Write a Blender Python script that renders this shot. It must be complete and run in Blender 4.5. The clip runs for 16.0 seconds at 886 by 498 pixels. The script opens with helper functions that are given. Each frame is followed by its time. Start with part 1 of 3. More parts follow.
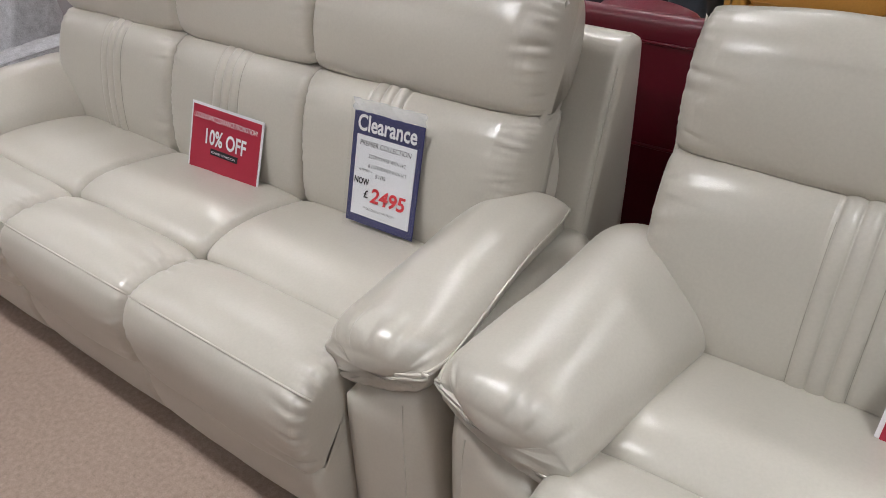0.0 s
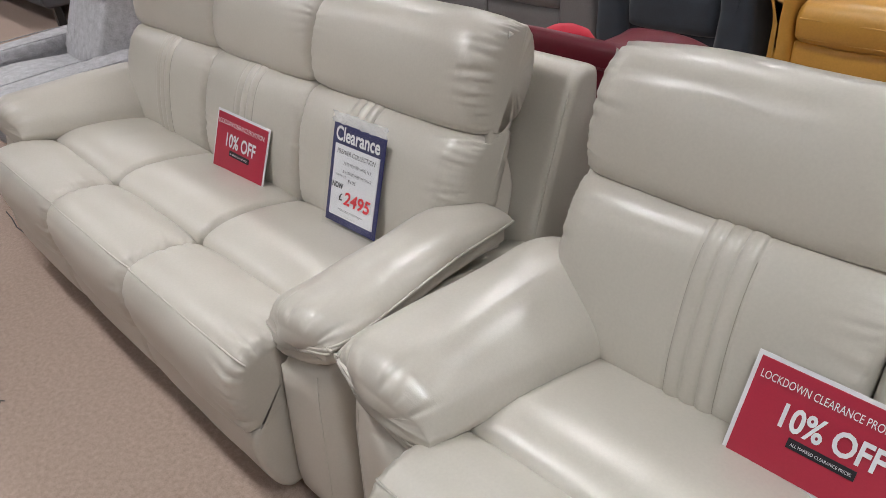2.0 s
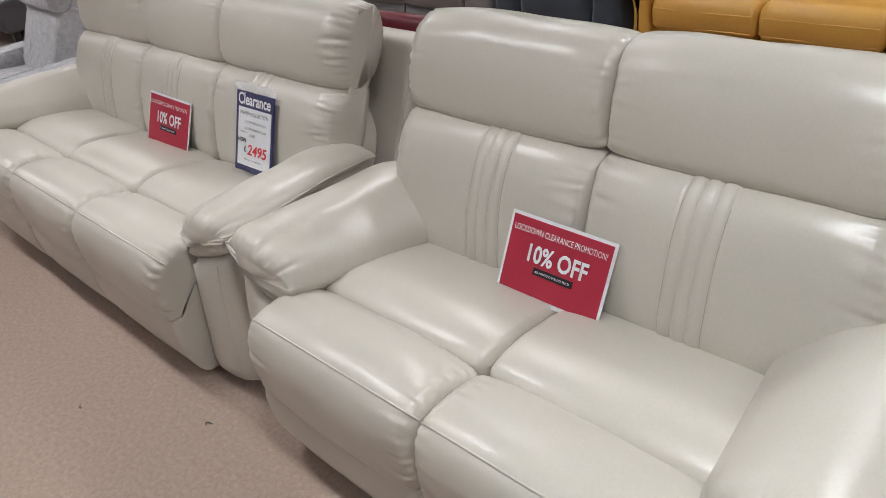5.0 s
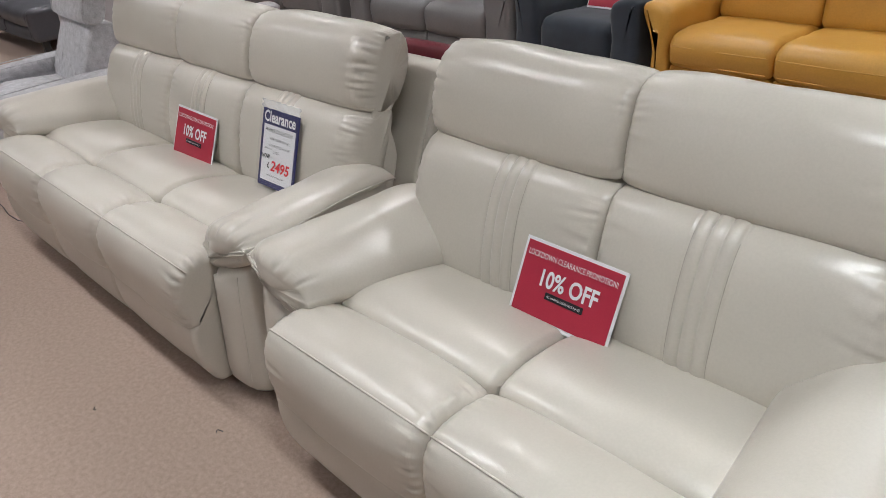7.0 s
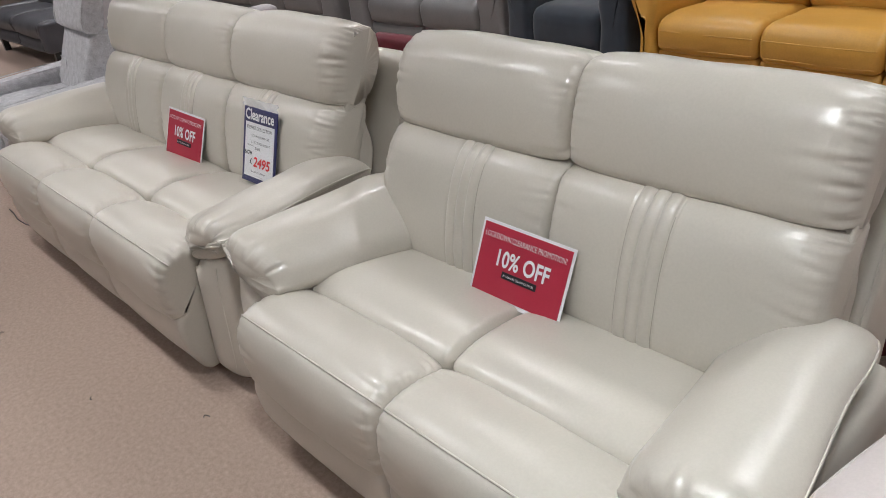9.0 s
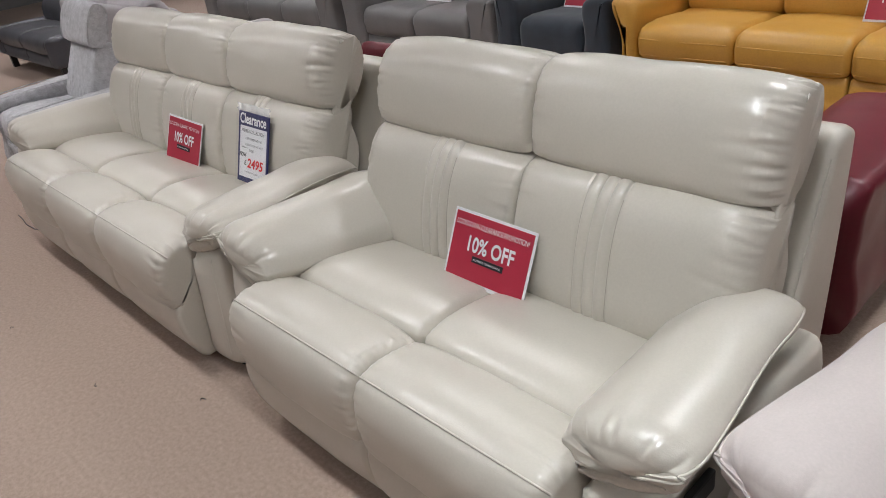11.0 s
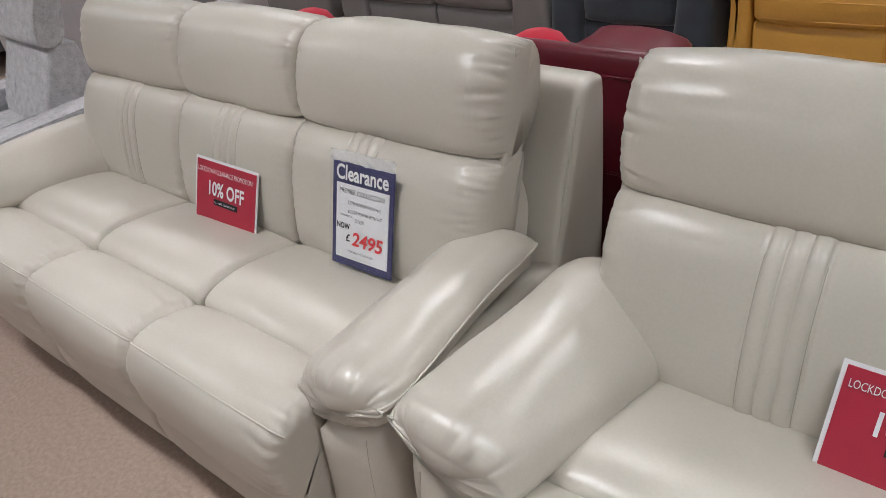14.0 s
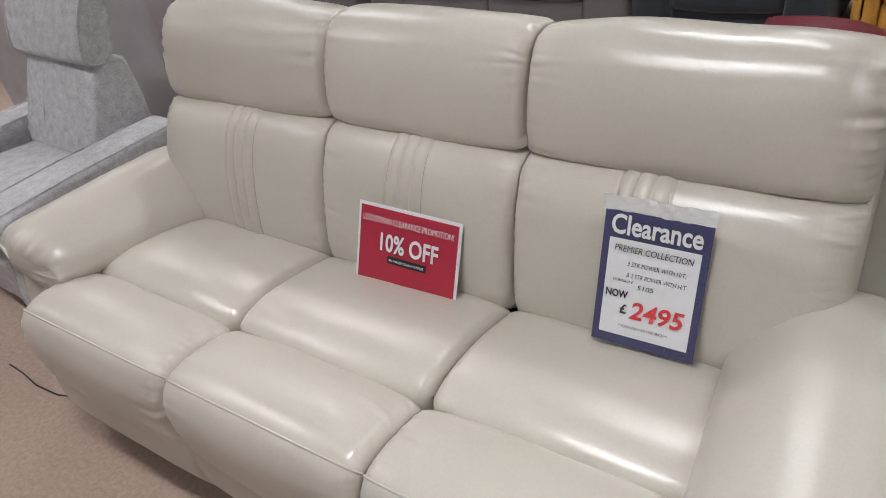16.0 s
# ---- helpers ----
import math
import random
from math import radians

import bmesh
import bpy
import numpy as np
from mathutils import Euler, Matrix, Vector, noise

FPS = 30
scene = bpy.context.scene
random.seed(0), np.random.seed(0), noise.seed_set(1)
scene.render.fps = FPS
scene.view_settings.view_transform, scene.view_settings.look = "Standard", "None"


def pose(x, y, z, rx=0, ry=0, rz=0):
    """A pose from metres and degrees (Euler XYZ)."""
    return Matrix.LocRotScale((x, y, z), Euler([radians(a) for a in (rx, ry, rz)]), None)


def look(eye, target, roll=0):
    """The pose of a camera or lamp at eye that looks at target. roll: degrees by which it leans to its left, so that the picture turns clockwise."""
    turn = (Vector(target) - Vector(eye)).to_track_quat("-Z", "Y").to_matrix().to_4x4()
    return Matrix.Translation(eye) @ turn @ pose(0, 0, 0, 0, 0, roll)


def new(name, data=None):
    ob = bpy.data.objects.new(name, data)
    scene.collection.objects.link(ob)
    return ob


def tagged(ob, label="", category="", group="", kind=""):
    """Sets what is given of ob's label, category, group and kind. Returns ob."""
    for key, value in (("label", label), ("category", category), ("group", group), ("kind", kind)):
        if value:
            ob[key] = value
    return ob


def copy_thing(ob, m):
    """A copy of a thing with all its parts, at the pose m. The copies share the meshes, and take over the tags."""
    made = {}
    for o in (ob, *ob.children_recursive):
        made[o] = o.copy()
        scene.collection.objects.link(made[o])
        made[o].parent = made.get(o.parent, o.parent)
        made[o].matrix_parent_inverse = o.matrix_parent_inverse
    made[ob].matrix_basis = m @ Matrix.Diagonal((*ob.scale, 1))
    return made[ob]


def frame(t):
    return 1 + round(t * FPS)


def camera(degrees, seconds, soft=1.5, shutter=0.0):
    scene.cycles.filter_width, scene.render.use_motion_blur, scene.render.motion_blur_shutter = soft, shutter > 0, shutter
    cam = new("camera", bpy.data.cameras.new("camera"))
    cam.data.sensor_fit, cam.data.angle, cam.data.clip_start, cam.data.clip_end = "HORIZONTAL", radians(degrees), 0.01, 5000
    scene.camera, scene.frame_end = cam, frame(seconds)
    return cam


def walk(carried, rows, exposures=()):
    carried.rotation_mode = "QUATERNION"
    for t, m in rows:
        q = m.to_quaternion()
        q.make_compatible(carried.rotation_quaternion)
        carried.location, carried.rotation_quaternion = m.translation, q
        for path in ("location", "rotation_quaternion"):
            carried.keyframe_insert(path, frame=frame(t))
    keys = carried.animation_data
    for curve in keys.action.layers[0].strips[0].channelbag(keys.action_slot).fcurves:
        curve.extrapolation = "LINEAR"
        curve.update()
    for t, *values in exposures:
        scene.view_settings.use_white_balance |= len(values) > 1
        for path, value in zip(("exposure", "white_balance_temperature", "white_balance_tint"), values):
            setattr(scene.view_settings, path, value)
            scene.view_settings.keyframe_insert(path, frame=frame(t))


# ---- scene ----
cam = camera(61.8, 16.0, soft=0.9)
PATH = [
    (0, (-0.138, 0.088, 1.478), (-1.169, 1.443, 0.43), -0.9),
    (0.5, (-0.105, 0.084, 1.453), (-1.12, 1.439, 0.388), 0.7),
    (1, (-0.032, 0.124, 1.467), (-1.104, 1.445, 0.417), 2.0),
    (1.5, (0.124, 0.247, 1.473), (-1.081, 1.456, 0.43), 0.4),
    (2, (0.276, 0.205, 1.525), (-0.989, 1.395, 0.532), -1.4),
    (2.5, (0.472, 0.076, 1.535), (-0.808, 1.278, 0.577), -2.5),
    (3, (0.651, 0.143, 1.531), (-0.656, 1.299, 0.553), -4.7),
    (3.5, (0.823, 0.193, 1.519), (-0.54, 1.271, 0.529), -5.7),
    (4, (0.895, 0.121, 1.519), (-0.458, 1.219, 0.537), -5.4),
    (4.5, (0.935, 0.024, 1.515), (-0.304, 1.254, 0.538), -4.0),
    (7, (0.98, -0.074, 1.535), (-0.292, 1.192, 0.654), -0.7),
    (7.5, (0.976, -0.088, 1.534), (-0.31, 1.167, 0.655), -0.4),
    (8, (0.99, -0.091, 1.52), (-0.303, 1.15, 0.633), -0.5),
    (8.5, (1.072, -0.001, 1.53), (-0.231, 1.22, 0.629), -2.7),
    (11, (1.359, -0.075, 1.531), (0.019, 1.141, 0.678), -4.2),
    (11.5, (1.285, 0.043, 1.507), (0.008, 1.255, 0.558), -4.9),
    (12, (1.145, 0.186, 1.52), (-0.059, 1.43, 0.519), -4.0),
    (12.5, (0.94, 0.175, 1.517), (-0.233, 1.435, 0.499), -5.2),
    (13, (0.671, 0.132, 1.532), (-0.461, 1.427, 0.511), -6.5),
    (13.5, (0.362, 0.2, 1.531), (-0.783, 1.481, 0.507), -6.0),
    (14, (0.063, 0.172, 1.553), (-1.107, 1.455, 0.561), -6.0),
    (14.5, (-0.205, 0.09, 1.555), (-1.336, 1.426, 0.586), -6.5),
    (15, (-0.411, 0.113, 1.54), (-1.532, 1.436, 0.543), -6.4),
    (15.5, (-0.616, 0.171, 1.549), (-1.746, 1.471, 0.533), -6.8),
    (16, (-0.834, 0.121, 1.534), (-1.881, 1.483, 0.51), -6.8),
]
LEVEL_DEG = -5.0
LEVEL = pose(0, 0.72, 0, LEVEL_DEG) @ pose(0, -0.72, 0)
walk(cam, [(t, LEVEL @ look(eye, target, roll)) for t, eye, target, roll in PATH], [(0, 0.0, 6190, 10.5), (16, 0.0, 6190, 10.5)])

# ---- light and exposure ----
world = bpy.data.worlds.new("showroom_air")
scene.world = world
world.use_nodes = True
world.node_tree.nodes["Background"].inputs[0].default_value = (0.9, 0.93, 1.0, 1)
world.node_tree.nodes["Background"].inputs[1].default_value = 0.006
LAMP_POWER = 30.0
LAMP_WATTS = 7.3
LAMP_LEVEL = (0.9, 0.9, 0.85, 1.0, 1.4, 1.4)


# ---- materials ----
def material(name, colour, rough=0.5, metal=0.0, vary=0.06, scale=6.0, bump=0.0, bump_scale=200.0, fine=None, sheen=0.0, spec=0.5, kind="noise", even=False):
    """A surface with slow mottling, a fine grain and relief."""
    m = bpy.data.materials.new(name)
    m.use_nodes = True
    nt = m.node_tree
    b = nt.nodes["Principled BSDF"]
    b.inputs["Roughness"].default_value = rough
    b.inputs["Metallic"].default_value = metal
    b.inputs["Specular IOR Level"].default_value = spec
    if sheen:
        b.inputs["Sheen Weight"].default_value = sheen
        b.inputs["Sheen Roughness"].default_value = 0.5
    tc = nt.nodes.new("ShaderNodeTexCoord")
    n1 = nt.nodes.new("ShaderNodeTexNoise")
    n1.inputs["Scale"].default_value, n1.inputs["Detail"].default_value = scale, 5
    n2 = nt.nodes.new("ShaderNodeTexNoise")
    n2.inputs["Scale"].default_value, n2.inputs["Detail"].default_value = fine or scale * 25, 3
    nt.links.new(tc.outputs["Object"], n1.inputs["Vector"])
    nt.links.new(tc.outputs["Object"], n2.inputs["Vector"])
    mixf = nt.nodes.new("ShaderNodeMix")
    mixf.data_type = "FLOAT"
    mixf.inputs[0].default_value = 0.5
    nt.links.new(n1.outputs["Fac"], mixf.inputs[2])
    nt.links.new(n2.outputs["Fac"], mixf.inputs[3])
    ramp = nt.nodes.new("ShaderNodeValToRGB")
    lo = [max(0, c * (1 - 2.2 * vary)) for c in colour]
    hi = [min(1, c * (1 + 2.2 * vary)) for c in colour]
    ramp.color_ramp.elements[0].position, ramp.color_ramp.elements[0].color = 0.3, (*lo, 1)
    ramp.color_ramp.elements[1].position, ramp.color_ramp.elements[1].color = 0.7, (*hi, 1)
    nt.links.new(mixf.outputs[0], ramp.inputs[0])
    nt.links.new(ramp.outputs[0], b.inputs["Base Color"])
    rr = nt.nodes.new("ShaderNodeMapRange")
    rr.inputs[3].default_value, rr.inputs[4].default_value = max(0.03, rough - 0.04), min(1, rough + 0.06)
    nt.links.new(n1.outputs["Fac"], rr.inputs[0])
    if not even:
        nt.links.new(rr.outputs[0], b.inputs["Roughness"])
    if bump:
        bp = nt.nodes.new("ShaderNodeBump")
        bp.inputs["Strength"].default_value = bump
        bp.inputs["Distance"].default_value = 0.002
        if kind == "voronoi":
            h = nt.nodes.new("ShaderNodeTexVoronoi")
            h.inputs["Scale"].default_value = bump_scale
            src = h.outputs["Distance"]
        else:
            h = nt.nodes.new("ShaderNodeTexNoise")
            h.inputs["Scale"].default_value, h.inputs["Detail"].default_value = bump_scale, 4
            src = h.outputs["Fac"]
        nt.links.new(tc.outputs["Object"], h.inputs["Vector"])
        nt.links.new(src, bp.inputs["Height"])
        nt.links.new(bp.outputs[0], b.inputs["Normal"])
    return m


def woven(name, colour, thread=900.0):
    """A chunky woven cloth: two crossed thread directions."""
    m = material(name, colour, 0.9, vary=0.15, scale=30, fine=190, bump=0.0, sheen=0.15, spec=0.2)
    nt = m.node_tree
    b = nt.nodes["Principled BSDF"]
    tc = nt.nodes.new("ShaderNodeTexCoord")
    mp = nt.nodes.new("ShaderNodeMapping")
    mp.inputs["Scale"].default_value = (1, 1, 0.25)
    nt.links.new(tc.outputs["Object"], mp.inputs["Vector"])
    n = nt.nodes.new("ShaderNodeTexNoise")
    n.inputs["Scale"].default_value, n.inputs["Detail"].default_value = thread * 0.3, 4
    nt.links.new(mp.outputs[0], n.inputs["Vector"])
    bp = nt.nodes.new("ShaderNodeBump")
    bp.inputs["Strength"].default_value, bp.inputs["Distance"].default_value = 0.9, 0.004
    nt.links.new(n.outputs["Fac"], bp.inputs["Height"])
    nt.links.new(bp.outputs[0], b.inputs["Normal"])
    return m


CREAM = material("cream_leather", (0.562, 0.524, 0.459), 0.285, vary=0.022, scale=3.0, fine=160, bump=0.05, bump_scale=420, kind="voronoi", spec=0.74, even=True)
CREAM_SEAM = material("cream_piping", (0.60, 0.575, 0.51), 0.45, vary=0.03, scale=20, bump=0.15, bump_scale=500)
STITCH = material("stitch_thread", (0.40, 0.37, 0.31), 0.7, vary=0.05, scale=30)
DARK_GAP = material("black_base_cloth", (0.02, 0.019, 0.018), 0.9, vary=0.1, scale=20)
RED = material("dark_red_leather", (0.115, 0.004, 0.014), 0.36, spec=0.45, vary=0.05, scale=4, bump=0.1, bump_scale=380, kind="voronoi")
BRIGHT_RED = material("bright_red_plush", (0.46, 0.008, 0.03), 0.8, vary=0.05, scale=10, sheen=0.08)
YELLOW = material("mustard_leather", (0.56, 0.30, 0.055), 0.40, vary=0.04, scale=4, bump=0.1, bump_scale=380, kind="voronoi")
YELLOW_SEAM = material("mustard_piping", (0.62, 0.35, 0.08), 0.45, vary=0.04, scale=20)
GREY = material("mid_grey_leather", (0.17, 0.165, 0.165), 0.42, vary=0.05, scale=4, bump=0.1, bump_scale=380, kind="voronoi")
NAVY = material("navy_suede", (0.022, 0.03, 0.042), 0.85, vary=0.2, scale=8, sheen=0.25)
SLATE = material("dark_grey_leather", (0.075, 0.075, 0.085), 0.45, vary=0.05, scale=4, bump=0.1, bump_scale=380)
SOFT_GREY = material("pale_grey_cloth", (0.40, 0.375, 0.385), 0.85, vary=0.06, scale=9, bump=0.3, bump_scale=600, sheen=0.2)
TWEED = woven("light_grey_chenille", (0.50, 0.495, 0.51))
BEIGE = material("pale_pink_beige_suede", (0.58, 0.515, 0.495), 0.85, vary=0.03, scale=7, bump=0.2, bump_scale=500, sheen=0.3)
BLACK = material("black_plastic", (0.012, 0.012, 0.012), 0.4, vary=0.05)
WHITE_CARD = material("white_card", (0.80, 0.80, 0.82), 0.45, vary=0.01)
SIGN_RED = material("crimson_print", (0.42, 0.028, 0.055), 0.38, vary=0.03, scale=12)
NAVY_PRINT = material("navy_print", (0.035, 0.035, 0.12), 0.35, vary=0.03)
INK = material("black_ink", (0.015, 0.015, 0.02), 0.5, vary=0.03)
RED_INK = material("red_marker", (0.72, 0.03, 0.04), 0.5, vary=0.05)
# dark grey on the unseen walls, to hold down bounced light
PAINT = material("darkened_wall_paint", (0.2, 0.197, 0.195), 0.8, vary=0.02, scale=2, bump=0.1, bump_scale=120)
# ceiling kept at a dim grey so less ambient light returns from above
CEILING = material("darkened_ceiling_tile", (0.32, 0.32, 0.32), 0.9, vary=0.03, scale=3, bump=0.3, bump_scale=90)
METAL = material("brushed_steel", (0.45, 0.45, 0.46), 0.3, metal=1.0, vary=0.05)

CARPET = material("tan_carpet", (0.385, 0.293, 0.240), 0.95, vary=0.12, scale=70, fine=260, bump=0.5, bump_scale=420, spec=0.1, sheen=0.1)

FILM = bpy.data.materials.new("clear_plastic_sleeve")
FILM.use_nodes = True
_f = FILM.node_tree.nodes["Principled BSDF"]
_f.inputs["Base Color"].default_value = (0.92, 0.93, 0.95, 1)
_f.inputs["Roughness"].default_value = 0.08
_f.inputs["Alpha"].default_value = 0.04

FLAP = FILM.copy()
FLAP.name = "crinkled_plastic"
FLAP.node_tree.nodes["Principled BSDF"].inputs["Alpha"].default_value = 0.38
FLAP.node_tree.nodes["Principled BSDF"].inputs["Roughness"].default_value = 0.12

GLOW = bpy.data.materials.new("lamp_diffuser")
GLOW.use_nodes = True
_g = GLOW.node_tree.nodes["Principled BSDF"]
_g.inputs["Base Color"].default_value = (0.8, 0.8, 0.8, 1)
_g.inputs["Emission Color"].default_value = (1.0, 0.98, 0.96, 1)
_g.inputs["Emission Strength"].default_value = LAMP_POWER


# ---- mesh helpers ----
def mesh_ob(name, verts, faces, mat, parent=None, label="", smooth=True):
    me = bpy.data.meshes.new(name)
    me.from_pydata([tuple(v) for v in verts], [], faces)
    me.materials.append(mat)
    if smooth:
        me.polygons.foreach_set("use_smooth", [True] * len(me.polygons))
    me.update()
    ob = new(name, me)
    if parent is not None:
        ob.parent = parent
    if label:
        ob["label"] = label
    return ob


def part(name, bm, mat, parent, label="", smooth=False):
    """Links a bmesh as one mesh object under a thing or a part."""
    me = bpy.data.meshes.new(name)
    bm.to_mesh(me)
    bm.free()
    me.materials.append(mat)
    if smooth:
        me.polygons.foreach_set("use_smooth", [True] * len(me.polygons))
    ob = new(name, me)
    if parent is not None:
        ob.parent = parent
    if label:
        ob["label"] = label
    return ob


def box(x0, x1, y0, y1, z0, z1, bevel=0.0, seg=2):
    bm = bmesh.new()
    bmesh.ops.create_cube(bm, size=1.0)
    for v in bm.verts:
        v.co = Vector((x0 if v.co.x < 0 else x1, y0 if v.co.y < 0 else y1, z0 if v.co.z < 0 else z1))
    if bevel:
        bmesh.ops.bevel(bm, geom=bm.edges[:], offset=bevel, segments=seg, affect="EDGES", profile=0.6)
    return bm


def closed_curve(points, count):
    """A smooth closed outline through control points, evenly spaced."""
    p = np.array(points, float)
    n = len(p)
    dense = []
    for i in range(n):
        a, b, c, d = p[i - 1], p[i], p[(i + 1) % n], p[(i + 2) % n]
        for t in np.linspace(0, 1, 14, endpoint=False):
            dense.append(0.5 * ((2 * b) + (c - a) * t + (2 * a - 5 * b + 4 * c - d) * t * t + (3 * b - a - 3 * c + d) * t ** 3))
    dense = np.array(dense)
    closed = np.vstack([dense, dense[:1]])
    s = np.r_[0, np.cumsum(np.linalg.norm(np.diff(closed, axis=0), axis=1))]
    want = np.linspace(0, s[-1], count, endpoint=False)
    return np.stack([np.interp(want, s, closed[:, k]) for k in (0, 1)], 1), s[-1]


def outward(q):
    """Outward normals of a closed outline."""
    d = np.roll(q, -1, 0) - np.roll(q, 1, 0)
    nrm = np.stack([d[:, 1], -d[:, 0]], 1)
    nrm /= np.linalg.norm(nrm, axis=1)[:, None] + 1e-9
    area = np.sum(q[:, 0] * np.roll(q[:, 1], -1) - np.roll(q[:, 0], -1) * q[:, 1])
    return nrm if area > 0 else -nrm


def stations(a, b, ra, rb, dense=()):
    """Places along a cushion, close together at its rounded ends."""
    turn = 1 - np.cos(np.linspace(0, math.pi / 2, 9))
    near = np.linspace(0.2, 1.6, 8)
    mid = np.linspace(a + ra, b - rb, 22)
    return np.unique(np.round(np.r_[a + ra * turn, a + ra * near, mid, b - rb * turn, b - rb * near, np.array(dense, float)], 5))


def loft_faces(k, m):
    faces = []
    for i in range(k - 1):
        for j in range(m):
            jj = (j + 1) % m
            faces.append((i * m + j, (i + 1) * m + j, (i + 1) * m + jj, i * m + jj))
    for j in range(m):
        jj = (j + 1) % m
        faces.append((k * m, j, jj))
        faces.append((k * m + 1, (k - 1) * m + jj, (k - 1) * m + j))
    return faces


def closed_ends(verts, m):
    """Adds the middles of the first and the last ring, for the end caps."""
    v = [tuple(p) for p in verts]
    return v + [tuple(np.mean(v[:m], 0)), tuple(np.mean(v[-m:], 0))]


def ease(t):
    t = np.clip(t, 0, 1)
    return t * t * (3 - 2 * t)


def pleats(arc, d, seed, depth, gap=(0.011, 0.034), width=(0.0035, 0.008)):
    """Gathered folds that run in from a tight seam, each with its own place, width and reach."""
    rng = random.Random(int(seed))
    d = max(0.0, d)
    out = np.zeros_like(arc)
    at = rng.uniform(0, 0.02)
    while at < arc[-1]:
        wide, deep, reach, slant = rng.uniform(*width), rng.uniform(0.35, 1.0) * depth, rng.choice((0.018, 0.028, 0.05, 0.075)), rng.uniform(-0.25, 0.25)
        u = (arc - at - slant * d) / (wide * (1 + 6 * d))
        out += deep * (0.55 * np.exp(-((u - 1.7) / 1.2) ** 2) - np.exp(-u * u)) * math.exp(-(d / reach) ** 1.5)
        at += rng.uniform(*gap)
    return out * min(1.0, d / 0.006)


def cushion(name, outline, x0, x1, r, mat, parent, puff=0.01, wrinkle=0.0, seed=0, ribs=None, count=84, label="", side_wrinkle=(1, 1), meets=0, gathers=(0, 0), ends=None):
    """A stuffed cushion: an outline in y and z carried along x, rounded and gathered at both ends.

    ends gives, for each end, how far in the rounding begins and how deep it falls back."""
    q, length = closed_curve(outline, count)
    nrm = outward(q)
    (ra, fall_a), (rb, fall_b) = ends or ((r, r), (r, r))
    dense = ()
    if ribs is not None:
        dense = ribs + np.linspace(-0.07, 0.07, 57)
    xs = stations(x0, x1, ra, rb, dense)
    arc = np.arange(count) / count * length
    verts = []
    mid, half = (x0 + x1) / 2, (x1 - x0) / 2
    front = np.clip(-nrm[:, 0] + 0.6 * nrm[:, 1], 0, 1)
    ends_round = 1 - 0.8 * np.clip(1.6 * meets * nrm[:, 1] - 0.3, 0, 1)
    behind = q[:, 0] - np.interp(q[:, 1], (0.45, 0.80, 0.95, 1.04), (1.385, 1.51, 1.535, 1.60))
    swept = 1 - ease(behind / 0.17)
    if ends:
        if meets:
            ends_round *= 1 - 0.72 * np.clip(-1.5 * meets * nrm[:, 1] - 0.4, 0, 1)
        ends_round *= 1 - 0.75 * np.clip(1.6 * nrm[:, 0], 0, 1)
    for x in xs:
        d0, d1 = x - x0, x1 - x
        d, re, fall = (d0, ra, fall_a) if d0 < d1 else (d1, rb, fall_b)
        off = -fall * (1 - math.sqrt(max(0, 1 - (1 - min(d, re) / re) ** 2)))
        t = (x - mid) / half
        sweep = off if fall > 0.05 else 0.0
        if sweep:
            off = -0.02 * (1 - math.sqrt(max(0, 1 - (1 - min(d, 0.03) / 0.03) ** 2)))
        o = off * ends_round + puff * (1 - t ** 4 if ends else 1 - t * t)
        if wrinkle:
            side = side_wrinkle[0] if d0 < d1 else side_wrinkle[1]
            phase = seed * 1.7 + (0.0 if d0 < d1 else 2.1)
            fade = math.exp(-d / 0.032) * side * (1 - math.exp(-(d / 0.016) ** 2))
            w = np.sin(arc * 2 * math.pi / 0.041 + phase + 1.5 * np.sin(arc * 23 + seed)) * (0.5 + 0.5 * np.sin(arc * 17 + seed * 3))
            o += wrinkle * fade * w * 2.0
            o += np.array([noise.noise((x * 5 + seed * 9, p[0] * 5, p[1] * 5)) for p in q]) * wrinkle * 1.7
            o += np.array([noise.noise((x * 17 + seed * 5, p[0] * 15, p[1] * 15)) for p in q]) * wrinkle * 0.28
        pull = gathers[0] if d0 < d1 else gathers[1]
        if pull and d < 0.16:
            o += pleats(arc, d, seed * 2 + (d0 < d1), pull)
        if ribs is not None:
            u = (x - ribs) / 0.052
            if abs(u) < 1:
                o += front * (0.0095 * abs(math.sin(math.pi * (u + 1) * 1.5)) ** 0.5 - 0.002)
            elif abs(u) < 1.12:
                o -= front * 0.002
        p = q + nrm * o[:, None]
        # the front of an outer end falls back towards its side seam
        p[:, 0] -= 0.9 * sweep * swept
        p[:, 1] += 0.34 * sweep * swept
        verts += [(x, a, b) for a, b in p]
    return mesh_ob(name, closed_ends(verts, count), loft_faces(len(xs), count), mat, parent, label)


def tube(name, path, radius, mat, parent, sides=6, label=""):
    """A thin round cord along a path."""
    p = np.array(path, float)
    verts, faces = [], []
    for i in range(len(p)):
        d = p[min(i + 1, len(p) - 1)] - p[max(i - 1, 0)]
        d /= np.linalg.norm(d) + 1e-9
        a = np.cross(d, (0.13, 0.21, 0.97))
        a /= np.linalg.norm(a) + 1e-9
        b = np.cross(d, a)
        for k in range(sides):
            w = 2 * math.pi * k / sides
            verts.append(p[i] + radius * (math.cos(w) * a + math.sin(w) * b))
    for i in range(len(p) - 1):
        for k in range(sides):
            kk = (k + 1) % sides
            faces.append((i * sides + k, (i + 1) * sides + k, (i + 1) * sides + kk, i * sides + kk))
    return mesh_ob(name, verts, faces, mat, parent, label)


